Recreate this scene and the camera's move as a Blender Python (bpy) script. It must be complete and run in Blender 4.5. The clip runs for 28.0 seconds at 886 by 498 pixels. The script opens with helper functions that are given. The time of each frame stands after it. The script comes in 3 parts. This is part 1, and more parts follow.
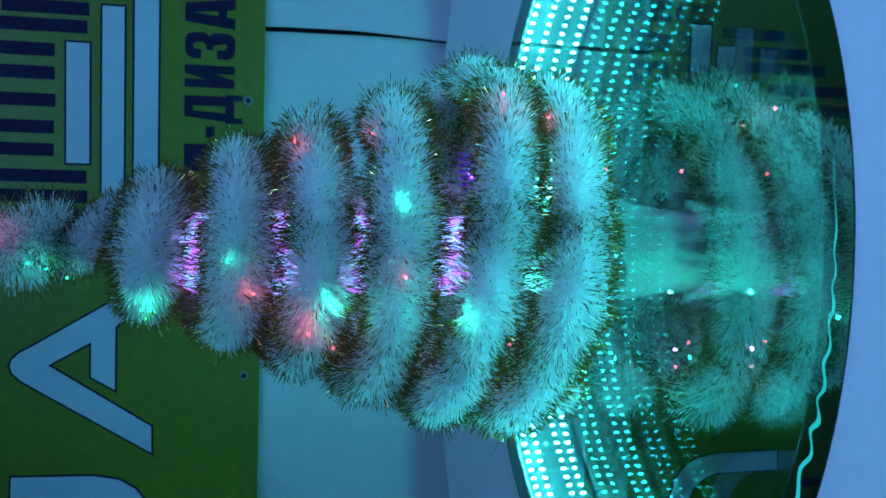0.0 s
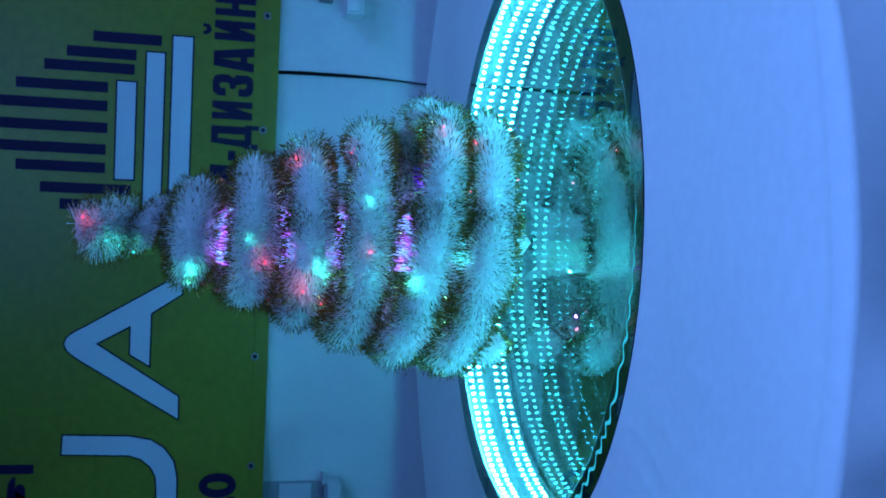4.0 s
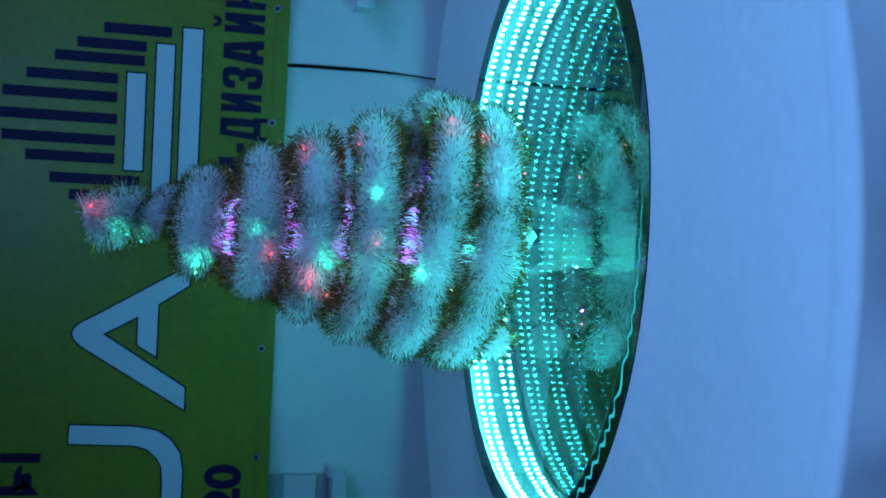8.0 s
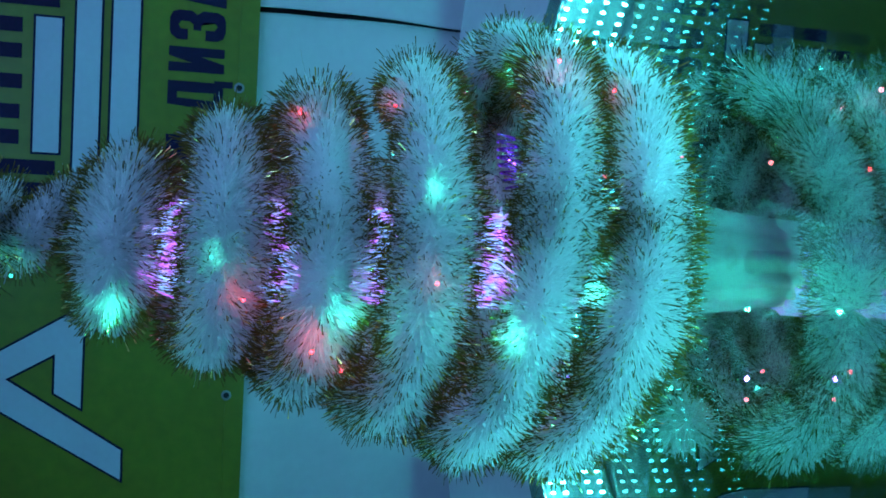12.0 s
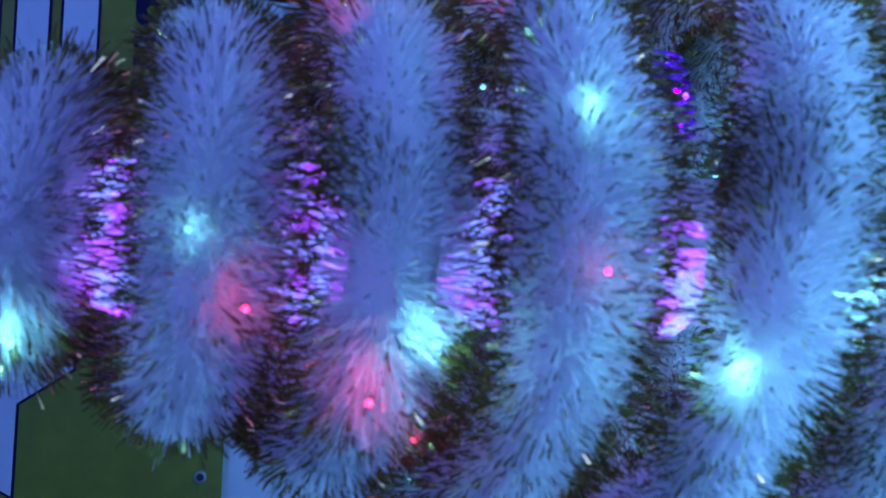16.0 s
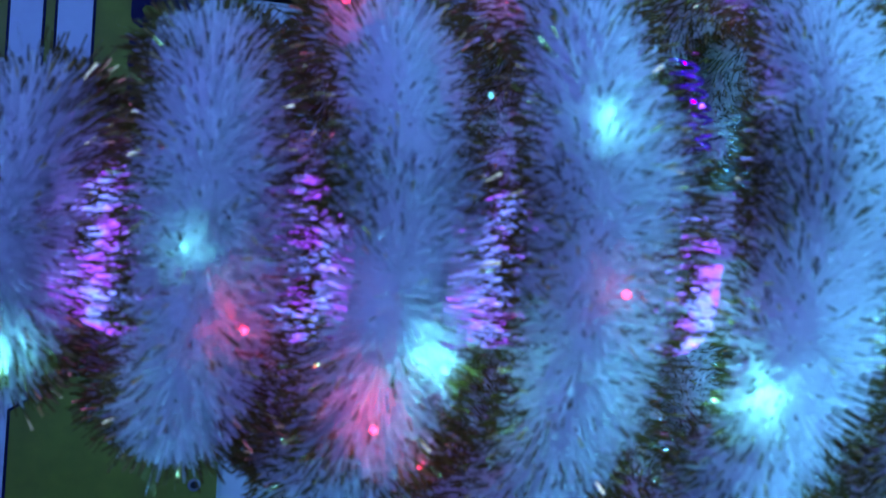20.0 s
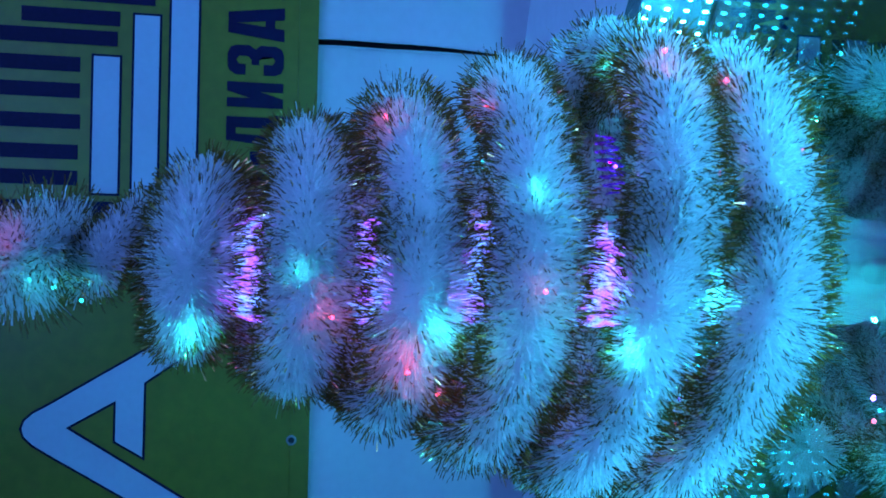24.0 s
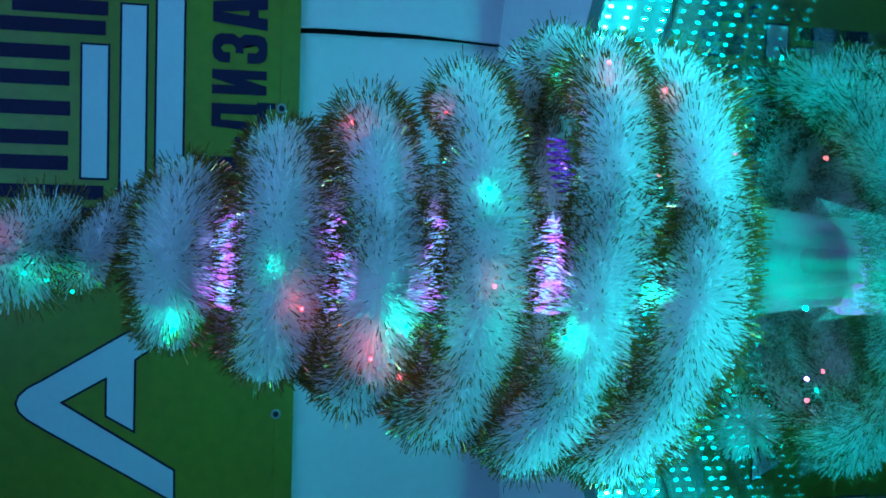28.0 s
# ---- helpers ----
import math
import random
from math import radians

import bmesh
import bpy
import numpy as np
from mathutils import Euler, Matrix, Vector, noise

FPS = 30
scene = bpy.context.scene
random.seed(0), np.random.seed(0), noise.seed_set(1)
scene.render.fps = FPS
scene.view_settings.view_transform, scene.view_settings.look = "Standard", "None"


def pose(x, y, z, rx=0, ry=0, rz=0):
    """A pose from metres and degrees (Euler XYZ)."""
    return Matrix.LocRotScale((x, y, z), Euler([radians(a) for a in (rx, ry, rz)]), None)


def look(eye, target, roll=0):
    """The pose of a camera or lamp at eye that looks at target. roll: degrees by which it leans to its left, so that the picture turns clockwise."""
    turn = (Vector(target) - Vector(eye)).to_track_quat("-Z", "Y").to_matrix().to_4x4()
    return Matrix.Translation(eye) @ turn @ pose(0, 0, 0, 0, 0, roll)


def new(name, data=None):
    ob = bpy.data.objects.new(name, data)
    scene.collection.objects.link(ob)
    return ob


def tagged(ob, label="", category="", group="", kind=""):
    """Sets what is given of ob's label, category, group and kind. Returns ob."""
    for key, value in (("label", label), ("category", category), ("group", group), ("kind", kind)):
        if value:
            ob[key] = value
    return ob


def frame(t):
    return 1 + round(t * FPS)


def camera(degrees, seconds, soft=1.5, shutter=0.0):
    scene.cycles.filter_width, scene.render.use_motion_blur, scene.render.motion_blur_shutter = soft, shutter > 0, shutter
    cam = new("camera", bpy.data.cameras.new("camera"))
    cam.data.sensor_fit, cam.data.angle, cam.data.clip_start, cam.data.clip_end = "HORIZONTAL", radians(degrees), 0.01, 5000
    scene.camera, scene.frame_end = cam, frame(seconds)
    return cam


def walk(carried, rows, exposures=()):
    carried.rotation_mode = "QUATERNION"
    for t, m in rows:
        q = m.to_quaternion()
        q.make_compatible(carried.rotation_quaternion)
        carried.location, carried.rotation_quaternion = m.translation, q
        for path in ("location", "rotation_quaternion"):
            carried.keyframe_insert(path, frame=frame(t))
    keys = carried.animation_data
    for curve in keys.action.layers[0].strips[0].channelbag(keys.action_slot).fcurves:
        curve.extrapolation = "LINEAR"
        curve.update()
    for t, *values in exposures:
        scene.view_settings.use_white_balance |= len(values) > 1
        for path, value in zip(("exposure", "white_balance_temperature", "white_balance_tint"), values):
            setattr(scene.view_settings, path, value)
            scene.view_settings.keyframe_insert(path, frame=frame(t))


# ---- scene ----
cam = camera(48.0, 28.0)
cam.data.dof.use_dof, cam.data.dof.focus_distance, cam.data.dof.aperture_fstop = True, 1.2, 11.0
PATH = [
    (0, (0.0900, -1.1981, 1.2605), (-0.0388, 0.3081, 0.9090), -89.2),
    (0.5, (0.0892, -1.2005, 1.2621), (-0.0388, 0.3065, 0.9144), -89.4),
    (1, (0.0877, -1.1974, 1.2605), (-0.0365, 0.3104, 0.9160), -89.5),
    (1.5, (0.0823, -1.2090, 1.2598), (-0.0582, 0.2980, 0.9160), -89.8),
    (2, (0.0768, -1.2331, 1.2675), (-0.0372, 0.2809, 0.9455), -88.9),
    (2.5, (0.0691, -1.3246, 1.2714), (-0.0264, 0.1917, 0.9556), -88.8),
    (3, (0.0466, -1.4829, 1.2629), (-0.0256, 0.0303, 0.9253), -88.4),
    (3.5, (0.0442, -1.6249, 1.2761), (-0.0303, -0.1203, 0.9044), -88.9),
    (4, (0.0551, -1.6816, 1.2799), (-0.0217, -0.1676, 0.9455), -88.0),
    (4.5, (0.0535, -1.6956, 1.2799), (-0.0372, -0.1824, 0.9486), -89.1),
    (6.5, (0.0411, -1.7064, 1.2815), (-0.0512, -0.1901, 0.9618), -87.6),
    (7, (0.0497, -1.7033, 1.2823), (-0.0435, -0.1862, 0.9657), -87.8),
    (7.5, (0.0473, -1.6948, 1.2807), (-0.0388, -0.1785, 0.9610), -87.4),
    (8, (0.0473, -1.6847, 1.2761), (-0.0341, -0.1684, 0.9548), -87.4),
    (8.5, (0.0489, -1.6738, 1.2753), (-0.0241, -0.1591, 0.9447), -87.3),
    (9, (0.0466, -1.6560, 1.2714), (-0.0264, -0.1420, 0.9370), -87.1),
    (9.5, (0.0458, -1.6110, 1.2691), (-0.0248, -0.0993, 0.9238), -87.1),
    (10, (0.0489, -1.5062, 1.2683), (-0.0202, 0.0039, 0.9152), -88.3),
    (10.5, (0.0504, -1.3673, 1.2636), (-0.0310, 0.1405, 0.9028), -87.7),
    (11, (0.0776, -1.2222, 1.2668), (-0.0419, 0.2809, 0.8982), -87.1),
    (11.5, (0.0823, -1.1074, 1.2629), (-0.0489, 0.3989, 0.9113), -87.0),
    (12, (0.0543, -0.9723, 1.2582), (-0.0473, 0.5300, 0.8834), -87.7),
    (12.5, (0.0093, -0.8094, 1.2605), (-0.0186, 0.6976, 0.8881), -87.8),
    (13, (-0.0388, -0.7015, 1.2582), (0.0132, 0.8008, 0.8733), -87.2),
    (13.5, (-0.0525, -0.6549, 1.2567), (0.0450, 0.8412, 0.8594), -86.4),
    (15.5, (-0.0261, -0.5742, 1.2543), (-0.0067, 0.9234, 0.8493), -86.7),
    (16, (-0.0292, -0.5719, 1.2520), (-0.0137, 0.9242, 0.8415), -86.8),
    (16.5, (-0.0269, -0.5688, 1.2520), (-0.0137, 0.9265, 0.8376), -86.9),
    (17, (-0.0253, -0.5673, 1.2512), (-0.0176, 0.9289, 0.8384), -86.9),
    (17.5, (-0.0230, -0.5642, 1.2520), (-0.0121, 0.9320, 0.8415), -87.0),
    (18, (-0.0230, -0.5603, 1.2520), (-0.0129, 0.9366, 0.8415), -86.7),
    (18.5, (-0.0238, -0.5564, 1.2497), (-0.0098, 0.9397, 0.8376), -86.7),
    (19, (-0.0230, -0.5517, 1.2489), (-0.0044, 0.9428, 0.8314), -86.5),
    (19.5, (-0.0207, -0.5502, 1.2481), (-0.0067, 0.9444, 0.8314), -86.4),
    (20, (-0.0199, -0.5479, 1.2528), (-0.0051, 0.9467, 0.8345), -86.5),
    (20.5, (-0.0191, -0.5533, 1.2644), (-0.0036, 0.9459, 0.8625), -86.5),
    (21, (-0.0230, -0.5618, 1.2675), (-0.0036, 0.9483, 0.9106), -86.5),
    (21.5, (-0.0207, -0.5727, 1.2722), (-0.0067, 0.9421, 0.9331), -86.7),
    (23.5, (-0.0132, -0.7729, 1.2916), (0.0062, 0.7481, 0.9827), -88.5),
    (24, (0.0116, -0.8893, 1.2885), (-0.0116, 0.6317, 0.9804), -88.7),
    (24.5, (0.0194, -0.9747, 1.2768), (-0.0334, 0.5448, 0.9641), -89.0),
    (25, (0.0225, -0.9801, 1.2784), (-0.0450, 0.5409, 0.9758), -89.2),
    (25.5, (0.0272, -0.9847, 1.2745), (-0.0279, 0.5354, 0.9649), -88.7),
    (26, (0.0318, -0.9832, 1.2722), (-0.0295, 0.5354, 0.9579), -88.7),
    (26.5, (0.0349, -0.9801, 1.2737), (-0.0272, 0.5370, 0.9540), -88.9),
    (27, (0.0372, -0.9754, 1.2761), (-0.0279, 0.5424, 0.9587), -89.0),
    (27.5, (0.0372, -0.9716, 1.2745), (-0.0341, 0.5455, 0.9571), -88.8),
    (28, (0.0380, -0.9700, 1.2753), (-0.0318, 0.5471, 0.9556), -89.0),
]
# Tint keys also stand in for the lights' changing colour; the lamps hold theirs.
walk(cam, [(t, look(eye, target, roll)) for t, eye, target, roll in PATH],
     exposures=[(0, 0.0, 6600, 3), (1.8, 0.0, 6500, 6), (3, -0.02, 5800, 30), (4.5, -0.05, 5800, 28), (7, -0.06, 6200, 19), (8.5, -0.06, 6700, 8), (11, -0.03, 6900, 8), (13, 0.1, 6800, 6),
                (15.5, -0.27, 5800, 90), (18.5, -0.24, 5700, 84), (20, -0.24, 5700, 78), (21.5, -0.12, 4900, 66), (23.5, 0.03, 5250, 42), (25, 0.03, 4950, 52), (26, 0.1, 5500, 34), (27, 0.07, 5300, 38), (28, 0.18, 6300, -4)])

# The plan below is drawn in units of 0.776 m over a level 0.14 m above the floor; settle() at the end lays it out in metres.
UNIT, LEVEL = 0.776, 0.14

# ---- light ----
world = bpy.data.worlds.new("room_dusk")
world.use_nodes = True
scene.world = world
world.node_tree.nodes["Background"].inputs[0].default_value = (0.05, 0.12, 0.3, 1)
world.node_tree.nodes["Background"].inputs[1].default_value = 0.3
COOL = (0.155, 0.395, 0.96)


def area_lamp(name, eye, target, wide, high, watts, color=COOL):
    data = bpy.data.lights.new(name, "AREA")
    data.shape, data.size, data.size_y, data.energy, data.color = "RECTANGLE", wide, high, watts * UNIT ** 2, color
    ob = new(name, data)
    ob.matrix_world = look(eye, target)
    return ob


# Room light from two lamps added overhead, out of view; no fittings stand there.
area_lamp("unseen_room_lamp", (2.1, -0.4, 2.9), (2.1, -0.4, 0), 1.2, 0.6, 30)
area_lamp("unseen_room_lamp", (0.3, -2.2, 2.9), (0.3, -2.2, 0), 1.8, 0.9, 57)


def point_lamp(name, place, watts, color, radius=0.0028):
    data = bpy.data.lights.new(name, "POINT")
    data.energy, data.color, data.shadow_soft_size = watts * UNIT ** 2, color, radius * UNIT
    ob = new(name, data)
    ob.location = place
    return ob


# ---- materials ----
def mat(name, color, rough=0.6, metal=0.0, vary=0.12, scale=8.0, bump=0.0, bump_scale=120.0, spec=0.5, rand=0.0):
    m = bpy.data.materials.new(name)
    m.use_nodes = True
    nt = m.node_tree
    b = nt.nodes["Principled BSDF"]
    b.inputs["Roughness"].default_value, b.inputs["Metallic"].default_value = rough, metal
    b.inputs["Specular IOR Level"].default_value = spec
    co = nt.nodes.new("ShaderNodeTexCoord")
    n1, n2 = nt.nodes.new("ShaderNodeTexNoise"), nt.nodes.new("ShaderNodeTexNoise")
    n1.inputs["Scale"].default_value, n2.inputs["Scale"].default_value = scale, scale * 14
    n1.inputs["Detail"].default_value = 4
    add = nt.nodes.new("ShaderNodeMath")
    add.operation = "ADD"
    for n in (n1, n2):
        nt.links.new(co.outputs["Object"], n.inputs["Vector"])
    nt.links.new(n1.outputs["Fac"], add.inputs[0])
    nt.links.new(n2.outputs["Fac"], add.inputs[1])
    ramp = nt.nodes.new("ShaderNodeMapRange")
    ramp.inputs["From Min"].default_value, ramp.inputs["From Max"].default_value = 0.6, 1.4
    ramp.inputs["To Min"].default_value, ramp.inputs["To Max"].default_value = 1 - vary, 1 + vary * 0.5
    nt.links.new(add.outputs[0], ramp.inputs["Value"])
    mul = nt.nodes.new("ShaderNodeVectorMath")
    mul.operation = "SCALE"
    mul.inputs[0].default_value = color
    nt.links.new(ramp.outputs[0], mul.inputs["Scale"])
    nt.links.new(mul.outputs[0], b.inputs["Base Color"])
    if bump:
        n3 = nt.nodes.new("ShaderNodeTexNoise")
        n3.inputs["Scale"].default_value = bump_scale
        nt.links.new(co.outputs["Object"], n3.inputs["Vector"])
        bp = nt.nodes.new("ShaderNodeBump")
        bp.inputs["Strength"].default_value, bp.inputs["Distance"].default_value = bump, 0.004
        nt.links.new(n3.outputs["Fac"], bp.inputs["Height"])
        nt.links.new(bp.outputs[0], b.inputs["Normal"])
    return m


def glow(name, color, strength, base=(0.5, 0.5, 0.5)):
    m = bpy.data.materials.new(name)
    m.use_nodes = True
    b = m.node_tree.nodes["Principled BSDF"]
    b.inputs["Base Color"].default_value = (*base, 1)
    b.inputs["Emission Color"].default_value = (*color, 1)
    b.inputs["Emission Strength"].default_value = strength
    return m


def cloth_mat(name, color, thread):
    m = mat(name, color, 0.85, vary=0.06, scale=3.0, spec=0.2)
    nt = m.node_tree
    b = nt.nodes["Principled BSDF"]
    co = nt.nodes.new("ShaderNodeTexCoord")
    w = nt.nodes.new("ShaderNodeTexWave")
    w.bands_direction = "DIAGONAL"
    w.inputs["Scale"].default_value = thread
    w.inputs["Distortion"].default_value = 1.5
    big = nt.nodes.new("ShaderNodeTexNoise")
    big.inputs["Scale"].default_value = 6
    mix = nt.nodes.new("ShaderNodeMath")
    mix.operation = "MULTIPLY_ADD"
    mix.inputs[1].default_value = 0.15
    bp = nt.nodes.new("ShaderNodeBump")
    bp.inputs["Strength"].default_value, bp.inputs["Distance"].default_value = 0.25, 0.004
    for n in (w, big):
        nt.links.new(co.outputs["Object"], n.inputs["Vector"])
    nt.links.new(w.outputs["Fac"], mix.inputs[0])
    nt.links.new(big.outputs["Fac"], mix.inputs[2])
    nt.links.new(mix.outputs[0], bp.inputs["Height"])
    nt.links.new(bp.outputs[0], b.inputs["Normal"])
    return m


WHITE_CLOTH = cloth_mat("white_twill_cloth", (0.78, 0.8, 0.82), 160)
SCREEN_CLOTH = cloth_mat("white_screen_cloth", (0.68, 0.68, 0.7), 220)
BANNER = mat("lime_vinyl", (0.175, 0.195, 0.012), 0.33, vary=0.22, scale=2.2, bump=0.32, bump_scale=5)
NAVY = mat("navy_print", (0.012, 0.005, 0.045), 0.45, vary=0.3, scale=6, spec=0.2)
PALE = mat("white_print", (0.56, 0.58, 0.68), 0.42, vary=0.06, scale=5)
STEEL = mat("eyelet_steel", (0.3, 0.3, 0.34), 0.35, metal=0.9)
BLACK = mat("black_rim", (0.012, 0.014, 0.018), 0.28, vary=0.3, scale=20, bump=0.05)
WALL = mat("painted_wall", (0.5, 0.52, 0.55), 0.8, vary=0.08, scale=1.5, bump=0.1)
FLOOR = mat("grey_floor", (0.18, 0.18, 0.19), 0.6, vary=0.2, scale=3)
PLASTIC = mat("white_plastic", (0.7, 0.72, 0.74), 0.4, vary=0.08, scale=9)
SHADE = mat("recess_shade_grey", (0.3, 0.31, 0.33), 0.8, vary=0.1, scale=6)
DARK = mat("shade_black", (0.01, 0.01, 0.015), 0.8)
WIRE = mat("wire_green", (0.03, 0.06, 0.04), 0.5)
PAPER = mat("white_wrap", (0.66, 0.7, 0.7), 0.6, vary=0.06, scale=12, bump=0.2, bump_scale=20)


def tinsel_mat(name, color, through_part, rough):
    m = bpy.data.materials.new(name)
    m.use_nodes = True
    nt = m.node_tree
    b = nt.nodes["Principled BSDF"]
    geo = nt.nodes.new("ShaderNodeNewGeometry")
    ramp = nt.nodes.new("ShaderNodeMapRange")
    ramp.inputs["To Min"].default_value, ramp.inputs["To Max"].default_value = 0.75, 1.06
    nt.links.new(geo.outputs["Random Per Island"], ramp.inputs["Value"])
    mul = nt.nodes.new("ShaderNodeVectorMath")
    mul.operation = "SCALE"
    mul.inputs[0].default_value = color
    nt.links.new(ramp.outputs[0], mul.inputs["Scale"])
    nt.links.new(mul.outputs[0], b.inputs["Base Color"])
    b.inputs["Roughness"].default_value = rough
    tr = nt.nodes.new("ShaderNodeBsdfTranslucent")
    nt.links.new(mul.outputs[0], tr.inputs["Color"])
    mix = nt.nodes.new("ShaderNodeMixShader")
    mix.inputs[0].default_value = through_part
    out = nt.nodes["Material Output"]
    nt.links.new(b.outputs[0], mix.inputs[1])
    nt.links.new(tr.outputs[0], mix.inputs[2])
    nt.links.new(mix.outputs[0], out.inputs["Surface"])
    return m


TINSEL = tinsel_mat("white_tinsel", (0.95, 0.96, 0.96), 0.55, 0.45)
TINSEL_CORE = mat("white_fluff", (0.9, 0.92, 0.92), 0.9, vary=0.1, scale=40, bump=1.0, bump_scale=700, spec=0.1)
GLINT = mat("gold_foil_glint", (0.9, 0.66, 0.2), 0.24, metal=1.0, vary=0.1, scale=60)
GOLD = mat("gold_foil", (0.16, 0.1, 0.01), 0.38, metal=0.45, vary=0.4, scale=60, spec=0.35)
RING_COLOR = (0.06, 0.76, 0.9)
LED_GLOW = glow("ring_led_glow", RING_COLOR, 760)
STRIP = mat("dark_inner_wall", (0.06, 0.065, 0.065), 0.5)
TAPE = mat("led_tape", (0.05, 0.052, 0.052), 0.5)
LEAK_GLOW = glow("leak_glow", (0.03, 0.62, 0.72), 0.95, (0.05, 0.05, 0.05))
CYAN_GLOW = glow("cyan_led", (0.03, 1.0, 0.78), 2.6)
RED_GLOW = glow("red_led", (1.0, 0.04, 0.07), 6)
VIOLET_GLOW = glow("violet_led", (0.35, 0.08, 1.0), 6)


def mirror_mat(name, color, share, rough):
    """A mirror film: the share of the light that it throws back; the rest passes."""
    m = bpy.data.materials.new(name)
    m.use_nodes = True
    nt = m.node_tree
    g = nt.nodes.new("ShaderNodeBsdfGlossy")
    g.inputs["Color"].default_value, g.inputs["Roughness"].default_value = (*color, 1), rough
    out = nt.nodes["Material Output"]
    if share == 1:
        nt.links.new(g.outputs[0], out.inputs["Surface"])
        return m
    t = nt.nodes.new("ShaderNodeBsdfTransparent")
    mix = nt.nodes.new("ShaderNodeMixShader")
    mix.inputs[0].default_value = share
    nt.links.new(t.outputs[0], mix.inputs[1])
    nt.links.new(g.outputs[0], mix.inputs[2])
    nt.links.new(mix.outputs[0], out.inputs["Surface"])
    return m


def tinted_glass():
    m = bpy.data.materials.new("tinted_glass")
    m.use_nodes = True
    nt = m.node_tree
    t = nt.nodes.new("ShaderNodeBsdfTransparent")
    t.inputs["Color"].default_value = (0.76, 0.86, 0.84, 1)
    nt.links.new(t.outputs[0], nt.nodes["Material Output"].inputs["Surface"])
    return m


TINTED = tinted_glass()
FILM = mirror_mat("half_mirror_film", (0.9, 0.99, 0.97), 0.4, 0.014)
MIRROR = mirror_mat("silver_mirror", (0.6, 0.7, 0.69), 1, 0.03)


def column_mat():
    m = bpy.data.materials.new("glowing_sequin_film")
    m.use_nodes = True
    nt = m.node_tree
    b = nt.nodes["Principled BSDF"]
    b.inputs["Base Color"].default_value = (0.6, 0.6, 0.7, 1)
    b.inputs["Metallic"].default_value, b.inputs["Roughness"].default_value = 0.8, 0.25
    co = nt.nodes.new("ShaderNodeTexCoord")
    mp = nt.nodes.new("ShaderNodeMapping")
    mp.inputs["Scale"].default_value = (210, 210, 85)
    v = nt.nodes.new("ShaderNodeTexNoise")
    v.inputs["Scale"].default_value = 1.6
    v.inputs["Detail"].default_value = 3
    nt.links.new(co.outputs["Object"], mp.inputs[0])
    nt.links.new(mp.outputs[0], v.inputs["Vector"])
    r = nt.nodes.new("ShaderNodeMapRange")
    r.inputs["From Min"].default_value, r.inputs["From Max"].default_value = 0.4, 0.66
    # No lamp stands inside: patterned emission on the film carries the inner light.
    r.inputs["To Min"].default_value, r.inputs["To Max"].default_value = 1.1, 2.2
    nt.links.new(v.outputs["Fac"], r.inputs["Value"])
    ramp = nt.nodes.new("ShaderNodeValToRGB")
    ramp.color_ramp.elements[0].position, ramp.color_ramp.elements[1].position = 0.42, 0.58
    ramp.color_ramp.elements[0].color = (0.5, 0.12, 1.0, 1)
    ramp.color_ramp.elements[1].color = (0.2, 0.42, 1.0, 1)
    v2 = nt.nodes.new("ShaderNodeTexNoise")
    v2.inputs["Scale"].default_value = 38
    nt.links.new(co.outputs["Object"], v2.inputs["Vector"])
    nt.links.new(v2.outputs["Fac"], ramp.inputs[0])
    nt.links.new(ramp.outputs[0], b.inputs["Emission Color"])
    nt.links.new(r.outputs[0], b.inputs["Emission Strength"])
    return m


COLUMN = column_mat()


# ---- builders ----
def mesh_ob(name, bm, material, parent=None, label="", smooth=False):
    me = bpy.data.meshes.new(name)
    bm.to_mesh(me)
    bm.free()
    if smooth:
        for p in me.polygons:
            p.use_smooth = True
    me.materials.append(material)
    ob = new(name, me)
    if parent:
        ob.parent = parent
    if label:
        ob["label"] = label
    return ob


def part(name, bm, material, parent, label="", smooth=False):
    return mesh_ob(name, bm, material, parent, label, smooth)


def box(x0, x1, y0, y1, z0, z1, bevel=0.0, bm=None):
    own = bm or bmesh.new()
    made = bmesh.ops.create_cube(own, size=1, matrix=Matrix.Translation(((x0 + x1) / 2, (y0 + y1) / 2, (z0 + z1) / 2)) @ Matrix.Diagonal((x1 - x0, y1 - y0, z1 - z0, 1)))
    if bevel:
        edges = list({e for v in made["verts"] for e in v.link_edges})
        bmesh.ops.bevel(own, geom=edges, offset=bevel, segments=2, affect="EDGES", profile=0.6)
    return own


def grid(us, vs, f):
    bm = bmesh.new()
    rows = [[bm.verts.new(f(u, v)) for v in vs] for u in us]
    for i in range(len(us) - 1):
        for j in range(len(vs) - 1):
            bm.faces.new((rows[i][j], rows[i + 1][j], rows[i + 1][j + 1], rows[i][j + 1]))
    return bm


def lathe(profile, steps=96, closed=True):
    bm = bmesh.new()
    rings = [[bm.verts.new((r * math.cos(2 * math.pi * k / steps), r * math.sin(2 * math.pi * k / steps), z)) for k in range(steps)] for r, z in profile]
    n = len(rings)
    for i in range(n if closed else n - 1):
        for k in range(steps):
            a, b = rings[i], rings[(i + 1) % n]
            bm.faces.new((a[k], a[(k + 1) % steps], b[(k + 1) % steps], b[k]))
    bmesh.ops.recalc_face_normals(bm, faces=bm.faces)
    return bm


